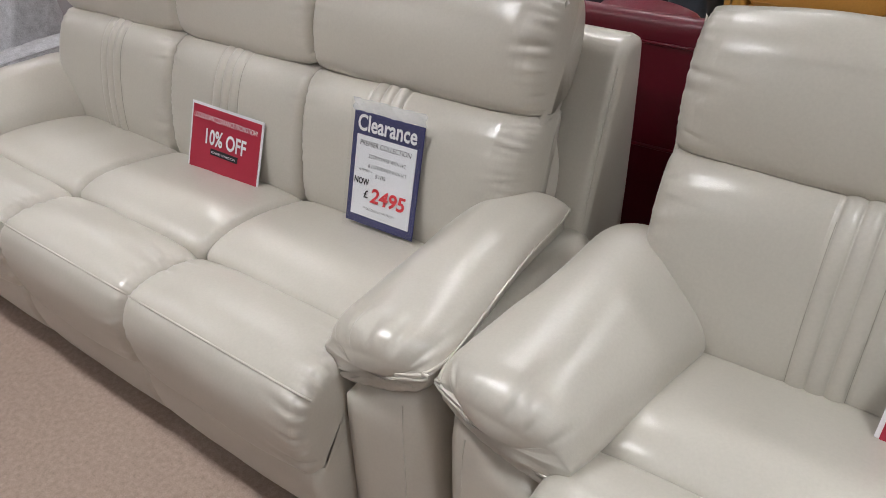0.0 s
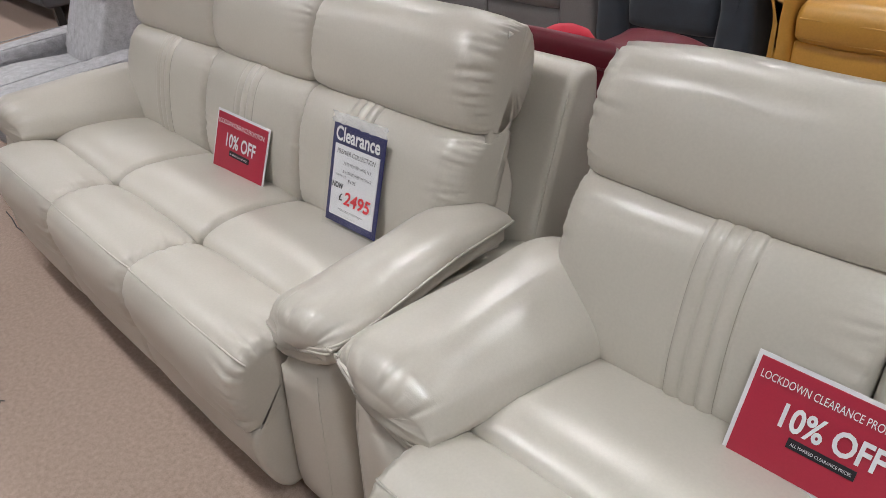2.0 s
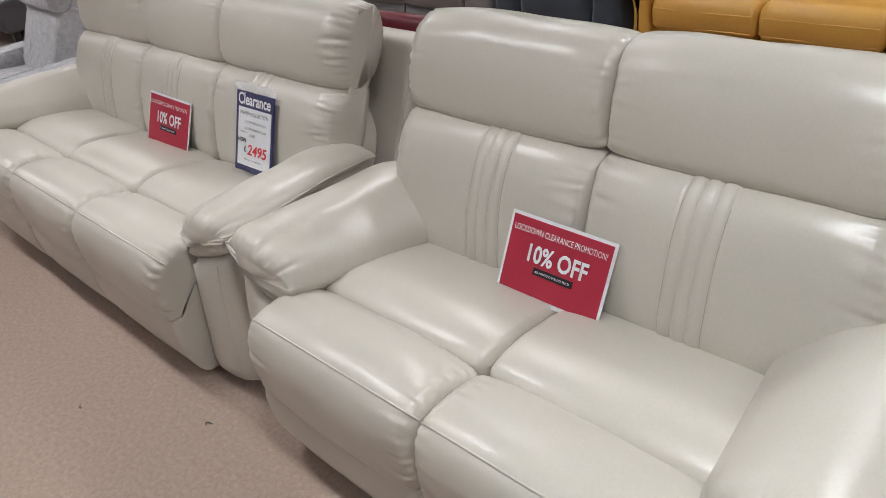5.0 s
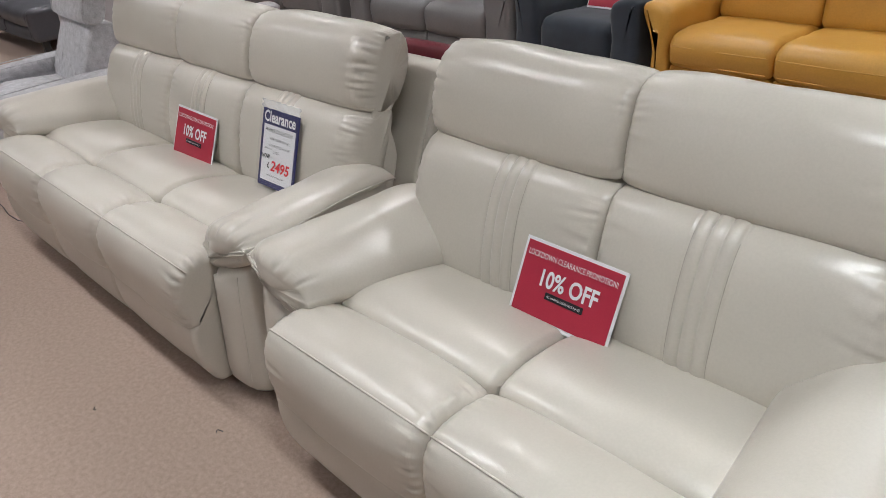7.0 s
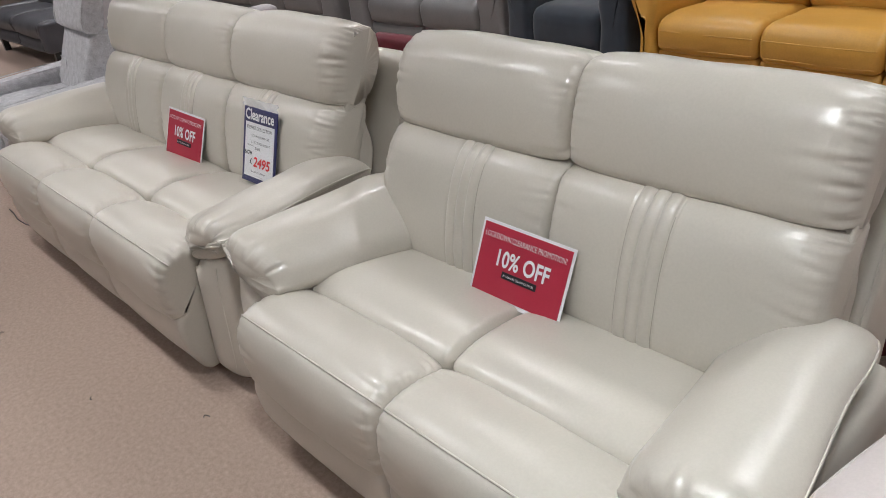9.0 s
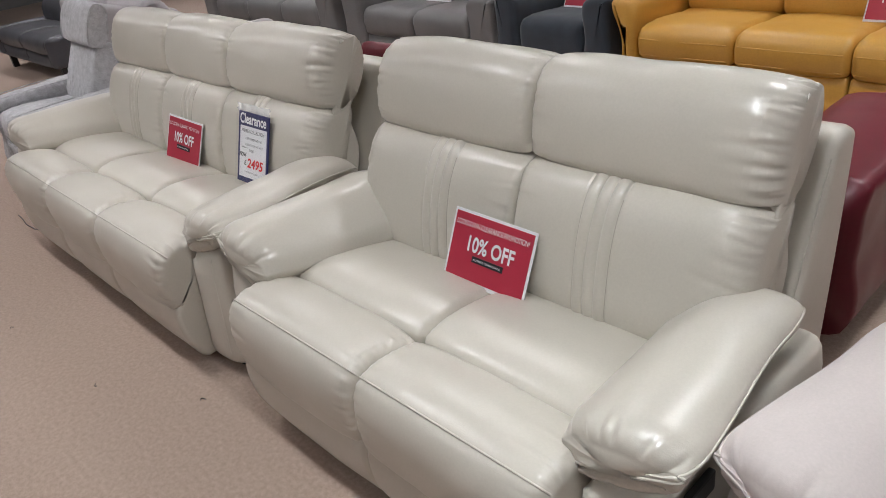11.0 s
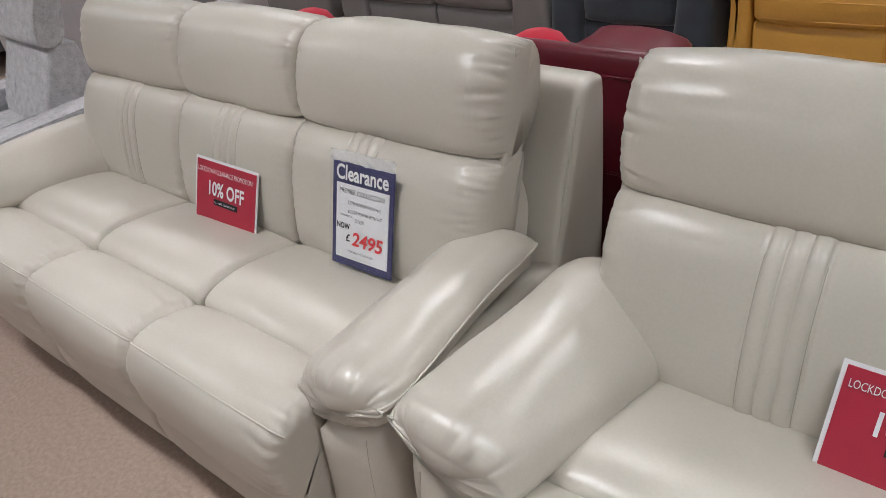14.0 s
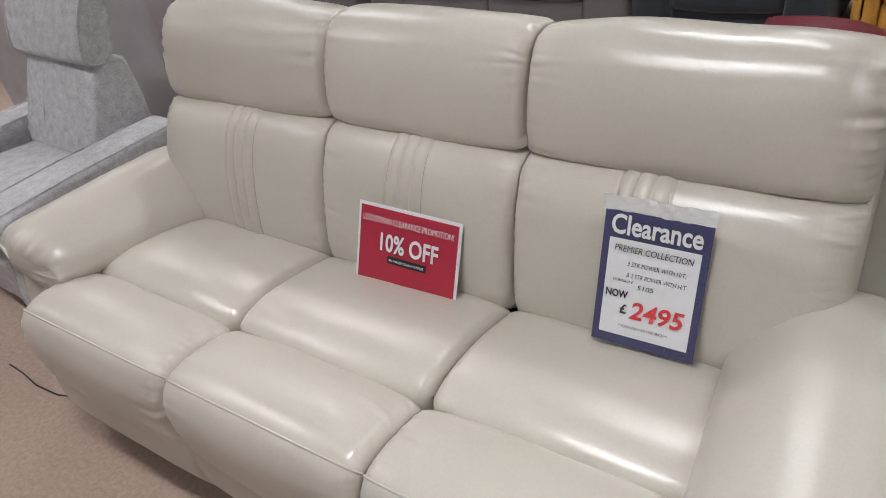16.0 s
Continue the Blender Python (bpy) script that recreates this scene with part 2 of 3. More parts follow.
def thing(name, label, category, group="", where=None):
    ob = new(name)
    ob.empty_display_size = 0.1
    if where is not None:
        ob.matrix_world = where
    return tagged(ob, label, category, group)


# ---- the room ----
def slab(name, x0, x1, y0, y1, z0, z1, mat, label, category):
    ob = part(name, box(x0, x1, y0, y1, z0, z1), mat, None)
    return tagged(ob, label, category, kind="structure")


slab("floor", -14, 9, -6, 12, -0.1, 0.0, CARPET, "tan flecked showroom carpet with small marks", "floor")
slab("ceiling", -14, 9, -6, 12, 3.0, 3.1, CEILING, "unseen tiled showroom ceiling above the sofas, darkened to cut bounced light", "ceiling")
# unseen walls close the room; their dark colour deepens the shade
slab("wall_north", -14, 9, 12, 12.2, 0, 3.0, PAINT, "plain unseen showroom wall behind the displays, darkened to cut bounced light", "wall")
slab("wall_south", -14, 9, -6.2, -6, 0, 3.0, PAINT, "plain unseen showroom wall facing the displays, darkened to cut bounced light", "wall")
slab("wall_west", -14.2, -14, -6, 12, 0, 3.0, PAINT, "plain unseen showroom side wall, darkened to cut bounced light", "wall")
slab("wall_east", 9, 9.2, -6, 12, 0, 3.0, PAINT, "plain unseen showroom end wall, darkened to cut bounced light", "wall")


def ceiling_light(where):
    lamp = thing("ceiling_light", "white rectangular panel light set under the ceiling", "ceiling light", "ceiling lights", where)
    bm = box(-0.39, 0.39, -0.11, 0.11, -0.03, 0.0, 0.004, 1)
    part("frame", bm, METAL, lamp)
    part("diffuser", box(-0.36, 0.36, -0.085, 0.085, -0.036, -0.031), GLOW, lamp, "glowing white diffuser")
    return lamp


LAMP_ROWS = (-1.9, 0.55, 3.0, 5.45, 7.9)
first_lamp = ceiling_light(pose(-8.8, LAMP_ROWS[0], 2.996))
for ix in range(6):
    for iy in range(5):
        if ix or iy:
            copy_thing(first_lamp, pose(-8.8 + ix * 2.4, LAMP_ROWS[iy], 2.996))
        # the downward beam of the louvred panel
        beam = bpy.data.lights.new("panel_beam", "AREA")
        beam.shape, beam.size, beam.size_y, beam.energy, beam.spread = "RECTANGLE", 0.7, 0.16, LAMP_WATTS * LAMP_LEVEL[ix], radians(96)
        beam.color = (1.0, 0.94, 0.915) if ix < 3 else (0.985, 0.97, 0.945) if ix == 3 else (0.945, 0.985, 0.97)
        new("panel_beam", beam).matrix_world = pose(-8.8 + ix * 2.4, LAMP_ROWS[iy], 2.955)


# ---- cream recliner sofas ----
PITCH = 0.58
REAR_SEAT = [(1.028, 0.450), (1.042, 0.478), (1.11, 0.494), (1.22, 0.485), (1.32, 0.463), (1.372, 0.444), (1.396, 0.41), (1.396, 0.34), (1.37, 0.31), (1.2, 0.30), (1.05, 0.31), (1.027, 0.37)]
FRONT_PAD = [(1.022, 0.446), (1.004, 0.474), (0.95, 0.496), (0.88, 0.506), (0.828, 0.499), (0.793, 0.474), (0.776, 0.43), (0.774, 0.37), (0.780, 0.31), (0.790, 0.275), (0.82, 0.258), (0.93, 0.27), (0.99, 0.31), (1.02, 0.38)]
LOWER_PANEL = [(0.808, 0.285), (0.786, 0.245), (0.790, 0.16), (0.812, 0.09), (0.836, 0.05), (0.87, 0.038), (0.97, 0.06), (1.0, 0.2), (1.0, 0.34), (0.88, 0.33)]
LUMBAR = [(1.402, 0.418), (1.382, 0.445), (1.378, 0.49), (1.389, 0.56), (1.410, 0.64), (1.438, 0.710), (1.474, 0.760), (1.522, 0.783), (1.60, 0.782), (1.635, 0.74), (1.575, 0.60), (1.515, 0.45), (1.45, 0.40)]
HEADREST = [(1.545, 0.791), (1.518, 0.800), (1.507, 0.832), (1.512, 0.890), (1.530, 0.950), (1.556, 0.998), (1.594, 1.028), (1.642, 1.037), (1.700, 1.022), (1.738, 0.978), (1.733, 0.90), (1.695, 0.83), (1.655, 0.792), (1.60, 0.790)]
BACK_CORE = [(1.445, 0.42), (1.450, 0.48), (1.487, 0.62), (1.537, 0.73), (1.577, 0.79), (1.595, 0.86), (1.63, 0.93), (1.66, 0.965), (1.685, 0.97), (1.71, 0.96), (1.70, 0.87), (1.64, 0.74), (1.575, 0.60), (1.51, 0.43)]
BACK_FRAME = [(1.62, 0.42), (1.70, 0.62), (1.79, 0.83), (1.812, 0.868), (1.85, 0.882), (1.90, 0.872), (1.92, 0.82), (1.90, 0.5), (1.86, 0.15), (1.82, 0.07), (1.6, 0.07), (1.56, 0.2)]


def arm_rings(hw, side):
    """Rings of the padded arm top, from its gathered front to its back tip."""
    outline = [(-0.020, 0.494), (-0.032, 0.530), (-0.008, 0.582), (0.050, 0.620), (0.12, 0.638), (0.18, 0.636), (0.228, 0.619), (0.250, 0.594), (0.244, 0.574), (0.19, 0.560), (0.10, 0.533), (0.01, 0.494)]
    count = 180
    q, length = closed_curve(outline, count)
    nrm = outward(q)
    arc = np.arange(count) / count * length
    y0, y1, r = 0.916, 1.565, 0.075
    ys = np.unique(np.r_[y0 + r * (1 - np.cos(np.linspace(0, math.pi / 2, 14))), np.linspace(y0 + 0.02, y0 + 0.16, 16), np.linspace(y0 + r, y1 - 0.12, 24), np.linspace(y1 - 0.12, y1, 10)])
    up = np.clip(1.25 * nrm[:, 1], 0.0, 1.0)
    rings = []
    for y in ys:
        d = y - y0
        off = -0.055 * (1 - (1 - (1 - min(max(d, 0.0), r) / r) ** 2.5) ** 0.4)
        o = off * up
        o += pleats(arc, d, int(hw * 100) + side, 0.0085, (0.035, 0.08), (0.006, 0.010)) * np.clip(nrm[:, 1] * 1.8 - 0.2, 0, 1)
        o += np.array([noise.noise((p[0] * 8 + side * 3, y * 7 + hw * 4, p[1] * 8)) for p in q]) * 0.0045 * up
        p = q + nrm * o[:, None]
        round_off = max(0.0, 1 - d / 0.07) ** 2
        p[:, 0] = 0.112 + (p[:, 0] - 0.112) * (1 - 0.05 * round_off)
        p[:, 0] -= 0.042 * ease((y - 0.93) / 0.45) * ease((q[:, 0] - 0.0) / 0.25)
        back = max(0.0, (y - 1.36) / (y1 - 1.36))
        k = math.sqrt(max(0.02, 1 - back ** 2.2))
        pin = np.array([0.13, 0.548])
        p = pin + (p - pin) * np.array([0.35 + 0.65 * k, k])
        p[:, 0] -= 0.052 * np.clip((y - 0.93) / 0.42, 0, 1) * ease((0.16 - q[:, 0]) / 0.18)
        p[:, 1] -= 0.050 * np.clip((y - 0.93) / 0.42, 0, 1) * ease((0.09 - q[:, 0]) / 0.11)
        belly = np.clip(1 - ((q[:, 0] - 0.115) / 0.14) ** 2, 0, 1) * math.exp(-d / 0.15)
        rings.append(np.stack([side * (hw + p[:, 0]), y - 0.022 * belly, p[:, 1]], 1))
    middle = rings[0].mean(0)
    nose = middle + (rings[0] - middle) * np.array([0.62, 1, 0.5]) - np.array([0, 0.014, 0.004])
    return np.array([nose] + rings), q


def arm_band(hw, side, mat, sofa):
    """The soft underside of the arm pad, tucked in below its piping."""
    outline = [(-0.014, 0.497), (0.10, 0.545), (0.225, 0.585), (0.234, 0.565), (0.226, 0.530), (0.17, 0.502), (0.10, 0.478), (0.02, 0.452), (-0.008, 0.462)]
    q, _ = closed_curve(outline, 64)
    nrm = outward(q)
    arc = np.arange(64) * 0.009
    verts = []
    ys = np.r_[0.914 + 0.03 * (1 - np.cos(np.linspace(0, math.pi / 2, 8))), np.linspace(0.96, 1.50, 14)]
    for y in ys:
        d = y - 0.914
        off = 0.028 * (1 - math.sqrt(max(0, 1 - (1 - min(d, 0.03) / 0.03) ** 2)))
        p = q - nrm * (off * np.clip(-1.2 * nrm[:, 1] + 0.25, 0.15, 1))[:, None]
        p += nrm * (pleats(arc, d + 0.004, 31 + side, 0.004))[:, None]
        belly = np.clip(1 - ((q[:, 0] - 0.115) / 0.14) ** 2, 0, 1) * math.exp(-d / 0.15)
        slide = np.clip((y - 0.93) / 0.42, 0, 1)
        x = p[:, 0] - 0.042 * ease((y - 0.93) / 0.45) * ease(q[:, 0] / 0.25)
        z = p[:, 1] - 0.050 * slide * ease((0.09 - q[:, 0]) / 0.11)
        verts += list(np.stack([side * (hw + x), y - 0.018 * belly, z], 1))
    f = loft_faces(len(ys), 64)
    if side < 0:
        f = [tuple(reversed(t)) for t in f]
    return mesh_ob("arm_band", closed_ends(verts, 64), f, mat, sofa)


def recliner_sofa(n, where, label, rise=0.0, CREAM=CREAM, CREAM_SEAM=CREAM_SEAM, group="cream recliner sofas"):
    sofa = thing("recliner_sofa", label, "sofa", group, where)
    hw = n * PITCH / 2
    head_up = [(y, z + rise) for y, z in HEADREST]
    lumbar_up = [(y, z + rise * max(0, z - 0.5) / 0.29) for y, z in LUMBAR]
    for i in range(n):
        a, b = -hw + i * PITCH, -hw + (i + 1) * PITCH
        cushion("seat_cushion", REAR_SEAT, a + 0.0015, b - 0.0015, 0.032, CREAM, sofa, 0.014, 0.003, i + n, side_wrinkle=(0.3, 0.3), ends=((0.026, 0.040), (0.026, 0.040)))
        pa, pb = a - (0.024 if i == 0 else 0), b + (0.024 if i == n - 1 else 0)
        pad = cushion("footrest_pad", FRONT_PAD, pa + 0.0015, pb - 0.0015, 0.036, CREAM, sofa, 0.014, 0.0035, i + 3 * n, count=144, side_wrinkle=(0.45, 0.45), gathers=(0.004 if i == 0 else 0.005, 0.008 if i == n - 1 else 0.005), ends=((0.034, 0.036), (0.034, 0.036)))
        me = pad.data
        count = 144
        q, _ = closed_curve(FRONT_PAD, count)
        k = int(np.argmin(np.hypot(q[:, 0] - 0.808, q[:, 1] - 0.490)))
        line = [me.vertices[j * count + k].co[:] for j in range((len(me.vertices) - 2) // count)]
        line = [(x, y - 0.001, z + 0.001) for x, y, z in line[2:-2]]
        tube("piping", line, 0.0028, CREAM, pad)
        cushion("lower_front_panel", LOWER_PANEL, pa + 0.001, pb - 0.001, 0.02, CREAM, sofa, 0.006, 0.002, i + 5 * n, side_wrinkle=(0.3, 0.3))
        la = a - (0.104 if i == 0 else 0)
        lb = b + (0.104 if i == n - 1 else 0)
        ends = (1.0 if i == 0 else 0.4, 1.0 if i == n - 1 else 0.4)
        pulls = (0.005 if i == 0 else 0.003, 0.0105 if i == n - 1 else 0.003)
        rounds = ((0.085, 0.070) if i == 0 else (0.026, 0.044), (0.085, 0.070) if i == n - 1 else (0.026, 0.044))
        lumbar = cushion("lumbar_cushion", lumbar_up, la + 0.0015, lb - 0.0015, 0.038, CREAM, sofa, 0.014, 0.003, i + 7 * n, ribs=(a + b) / 2, count=192, side_wrinkle=ends, meets=1, gathers=pulls, ends=rounds)
        lv = np.array([v.co[:] for v in lumbar.data.vertices])[:-2].reshape(-1, 192, 3)
        for edge in (-0.052, -0.0173, 0.0173, 0.052):
            row = lv[int(np.argmin(np.abs(lv[:, 0, 0] - (a + b) / 2 - edge)))]
            keep = [v for v in row if v[1] < 1.53 and 0.45 < v[2] < 0.775 and v[1] < 1.39 + 0.42 * max(0, v[2] - 0.5) + 0.03]
            keep.sort(key=lambda v: v[2])
            tube("stitching", [(x, y - 0.0003, z) for x, y, z in keep], 0.0010, STITCH if abs(edge) > 0.03 else CREAM_SEAM, lumbar, 4)
        cushion("headrest", head_up, la + 0.0015, lb - 0.0015, 0.040, CREAM, sofa, 0.015, 0.0035, i + 11 * n, count=192, side_wrinkle=ends, meets=-1, gathers=pulls, ends=rounds)
    gusset = [(y + 0.066 * (1 if y < 1.6 else -0.15), z - 0.026 * (1 if z > 0.9 else 0.3)) for y, z in LUMBAR[1:7] + head_up[2:12] + [(1.635, 0.74), (1.575, 0.60), (1.515, 0.45), (1.45, 0.40)]]
    for ga, gb in ((-hw - 0.101, -hw - 0.04), (hw + 0.04, hw + 0.101)):
        cushion("back_side", gusset, ga, gb, 0.012, CREAM, sofa, 0.002, 0.0015, n, count=72)
    cushion("back_core", BACK_CORE, -hw - 0.088, hw + 0.088, 0.015, CREAM, sofa, 0.0, 0.001, n)
    wing = 0.176 if n == 3 else 0.124
    shell = cushion("back_frame", BACK_FRAME, -hw - wing, hw + wing, 0.03, CREAM, sofa, 0.0, 0.002, n)
    for side in (-1, 1):
        edge = [(side * (hw + wing - 0.010), y + 0.002, z) for y, z in ((1.640, 0.45), (1.70, 0.62), (1.745, 0.725), (1.79, 0.826))]
        tube("piping", edge, 0.0026, CREAM, shell)
    part("base_frame", box(-hw - 0.02, hw + 0.02, 0.93, 1.75, 0.03, 0.30), DARK_GAP, sofa, "black cloth-covered base under the seats")
    for side in (-1, 1):
        rings, q = arm_rings(hw, side)
        k, m = rings.shape[:2]
        faces = loft_faces(k, m)
        if side < 0:
            faces = [tuple(reversed(f)) for f in faces]
        pillow = mesh_ob("arm_pillow", closed_ends(rings.reshape(-1, 3), m), faces, CREAM, sofa)
        arm_band(hw, side, CREAM, sofa)
        outer = int(np.argmin(np.hypot(q[:, 0] - 0.252, q[:, 1] - 0.590)))
        inner = int(np.argmin(np.hypot(q[:, 0] + 0.022, q[:, 1] - 0.490)))
        one = [(outer + t) % m for t in range((inner - outer) % m + 1)]
        two = [(outer - t) % m for t in range((outer - inner) % m + 1)]
        under = min((one, two), key=lambda idx: np.mean(q[idx, 1]))
        run = rings[1, under]
        path = list(rings[:0:-1, outer]) + list(run[1:])
        tube("piping", path, 0.0034, CREAM, pillow)
        # upright side panel under the pillow, with a rounded front
        pts = [(0.035, 0.09), (0.035, 0.0), (0.06, -0.012), (0.13, -0.012), (0.185, -0.002), (0.220, 0.026), (0.236, 0.09), (0.238, 0.55), (0.20, 0.74), (0.05, 0.74), (0.035, 0.45)]
        c, _ = closed_curve(pts, 60)
        zs = [0.055, 0.06, 0.075, 0.11, 0.2, 0.3, 0.4, 0.44, 0.465, 0.485, 0.50]
        ins = [0.03, 0.018, 0.006, 0, 0, 0, 0, 0.002, 0.009, 0.02, 0.04]
        nr = outward(c)
        verts = []
        for z, e in zip(zs, ins):
            p = c - nr * e
            lean = 0.035 * (z - 0.06) / 0.45
            verts += [(side * (hw + x), 0.868 + y + lean, z + (0.30 * (x - 0.13) if z > 0.45 else 0) - (0.06 * max(0.0, (y - 0.45) / 0.3) if z > 0.35 else 0)) for x, y in p]
        f = loft_faces(len(zs), 60)
        if side > 0:
            f = [tuple(reversed(t)) for t in f]
        panel = mesh_ob("arm_panel", closed_ends(verts, 60), f, CREAM, sofa)
        j = int(np.argmin(np.hypot(c[:, 0] - 0.195, c[:, 1] + 0.002)))
        seam = [Vector(verts[i * 60 + j]) for i in range(3, 9)]
        tube("stitched_seam", seam, 0.0014, CREAM_SEAM, panel, 5)
        if side > 0 and n == 2:
            part("recliner_switch", box(side * (hw + 0.238) - 0.008, side * (hw + 0.238) + 0.008, 0.935, 1.03, 0.47, 0.52, 0.006), BLACK, sofa, "black plastic recliner switch")
        for y in (0.95, 1.75):
            part("foot", box(side * (hw + 0.1) - 0.03, side * (hw + 0.1) + 0.03, y - 0.03, y + 0.03, 0.0, 0.058, 0.004, 1), BLACK, sofa)
    for x in (-hw * 0.5, hw * 0.5):
        part("foot", box(x - 0.03, x + 0.03, 1.0, 1.06, 0.0, 0.04, 0.004, 1), BLACK, sofa)
    return sofa


recliner_sofa(3, pose(-1.88, 0, 0), "cream leather three-seat recliner sofa with ribbed backs")
recliner_sofa(2, pose(0.075, 0, 0), "cream leather two-seat recliner sofa beside the longer one", 0.012)
recliner_sofa(2, pose(1.735, 0.085, 0) @ pose(-0.80, 0.94, 0) @ pose(0, 0, 0, 0, 0, -5) @ pose(0.80, -0.94, 0), "pale pinkish beige suede two-seat sofa beside the cream ones", 0.0, BEIGE, BEIGE, "beige sofas")


# ---- paper signs ----
def words(name, text, size, x, z, mat, parent, width=None, bold=0.0, shear=0.0, align="CENTER"):
    """Flat lettering on a card that faces -y."""
    cu = bpy.data.curves.new(name, "FONT")
    cu.body, cu.size, cu.align_x, cu.offset, cu.shear = text, size, align, bold, shear
    cu.resolution_u = 3
    tmp = bpy.data.objects.new("tmp_text", cu)
    scene.collection.objects.link(tmp)
    me = bpy.data.meshes.new_from_object(tmp.evaluated_get(bpy.context.evaluated_depsgraph_get()))
    bpy.data.objects.remove(tmp)
    bpy.data.curves.remove(cu)
    xs = [v.co.x for v in me.vertices]
    k = (width / (max(xs) - min(xs))) if width else 1.0
    for v in me.vertices:
        v.co = Vector((x + v.co.x * k, -0.0050, z + v.co.y))
    me.materials.clear()
    me.materials.append(mat)
    me.name = name
    ob = new(name, me)
    ob.parent = parent
    return ob


def plate(name, x0, x1, z0, z1, depth, mat, parent, label=""):
    return part(name, box(x0, x1, -depth, -depth + 0.0012 if depth else 0.0012, z0, z1), mat, parent, label)


def promo_sign(where):
    s = thing("promotion_sign", "red and white paper discount sign leaning on the sofa back", "sign", "red discount signs", where)
    part("card", box(-0.1485, 0.1485, 0.0, 0.0015, 0, 0.21), WHITE_CARD, s)
    part("printed_panel", box(-0.1405, 0.1405, -0.0022, 0.0005, 0.012, 0.202), SIGN_RED, s, "crimson printed panel")
    words("heading", "LOCKDOWN CLEARANCE PROMOTION!", 0.022, 0, 0.166, WHITE_CARD, s, 0.262)
    words("discount", "10% OFF", 0.062, 0.004, 0.098, WHITE_CARD, s, 0.168, 0.0016)
    part("black_strip", box(-0.052, 0.060, -0.0045, -0.0005, 0.068, 0.086), INK, s)
    words("small_print", "ALL MARKED CLEARANCE PRICES", 0.0085, 0.004, 0.0742, WHITE_CARD, s, 0.10).location.y = -0.0015
    return s


def lean(p_left, p_right, top):
    """A pose for a card from its two lower corners and the middle of its top edge."""
    a, b, t = Vector(p_left), Vector(p_right), Vector(top)
    x = (b - a).normalized()
    mid = (a + b) / 2
    z = (t - mid)
    z = (z - x * z.dot(x)).normalized()
    y = z.cross(x)
    m = Matrix((x, y, z)).transposed().to_4x4()
    return Matrix.Translation(mid) @ m


promo_sign(lean((-2.003, 1.300, 0.468), (-1.700, 1.312, 0.456), (-1.845, 1.383, 0.65)))
promo_sign(lean((-0.103, 1.290, 0.472), (0.192, 1.302, 0.458), (0.048, 1.383, 0.66)))


promo_sign(lean((-0.06, 4.40, 0.475), (0.24, 4.41, 0.475), (0.09, 4.49, 0.68)))
promo_sign(lean((-3.46, 4.37, 0.455), (-3.165, 4.37, 0.455), (-3.31, 4.46, 0.655)))
promo_sign(lean((-2.02, 4.37, 0.470), (-1.725, 4.37, 0.470), (-1.872, 4.46, 0.67)))


def clearance_sign(where):
    s = thing("clearance_sign", "white and navy clearance price sign in a clear plastic sleeve", "sign", "", where)
    part("card", box(-0.105, 0.105, 0.0, 0.0015, 0, 0.285), NAVY_PRINT, s, "navy printed border")
    part("white_panel", box(-0.090, 0.090, -0.0022, 0.0005, 0.022, 0.228), WHITE_CARD, s)
    words("heading", "Clearance", 0.056, 0, 0.240, WHITE_CARD, s, 0.178, 0.0014)
    words("range_name", "PREMIER COLLECTION", 0.019, 0, 0.204, INK, s, 0.155, 0.0, 0.15)
    words("line", "3 STR POWER WITH H/T,", 0.0135, 0.010, 0.176, INK, s, 0.115, 0, 0.15)
    words("line", "& 2 STR POWER WITH H/T", 0.0135, 0.012, 0.152, INK, s, 0.118, 0, 0.15)
    words("line", "NORMALLY £", 0.0085, -0.052, 0.140, INK, s, 0.040)
    words("line", "5105", 0.0145, -0.006, 0.130, INK, s, 0.032, 0, 0.1)
    words("now", "NOW", 0.022, -0.062, 0.106, INK, s, 0.046, 0.0007)
    words("pound", "£", 0.028, -0.045, 0.073, INK, s, None, 0.0006)
    words("price", "2495", 0.052, 0.022, 0.066, RED_INK, s, 0.108, 0.0012, 0.15)
    words("small_print", "***ONE ONLY AT THIS PRICE***", 0.0095, 0, 0.042, INK, s, 0.10)
    words("tiny_print", "------------------------------", 0.006, 0, 0.029, STITCH, s, 0.07)
    sleeve = [(x, -0.010 - 0.006 * math.sin(i * 0.9 + z * 30) * (1 if z > 0.29 else 0.15), z) for z in (-0.020, 0.1, 0.2, 0.29, 0.302, 0.315) for i, x in enumerate(np.linspace(-0.109, 0.109, 14))]
    faces = [(r * 14 + c, r * 14 + c + 1, (r + 1) * 14 + c + 1, (r + 1) * 14 + c) for r in range(5) for c in range(13)]
    sl = mesh_ob("plastic_sleeve", sleeve, faces, FILM, s, "clear shiny plastic sleeve")
    sl.visible_shadow = False
    strip = [(x, -0.004 - 0.005 * math.sin(i * 1.7 + j * 2.1) - 0.004 * math.sin(i * 0.6), 0.286 + 0.0075 * j) for j in range(5) for i, x in enumerate(np.linspace(-0.108, 0.108, 22))]
    sf = [(r * 22 + c, r * 22 + c + 1, (r + 1) * 22 + c + 1, (r + 1) * 22 + c) for r in range(4) for c in range(21)]
    mesh_ob("sleeve_flap", strip, sf, FLAP, s, "crinkled shiny plastic flap").visible_shadow = False
    return s


clearance_sign(lean((-1.356, 1.318, 0.494), (-1.144, 1.329, 0.488), (-1.246, 1.416, 0.773)))


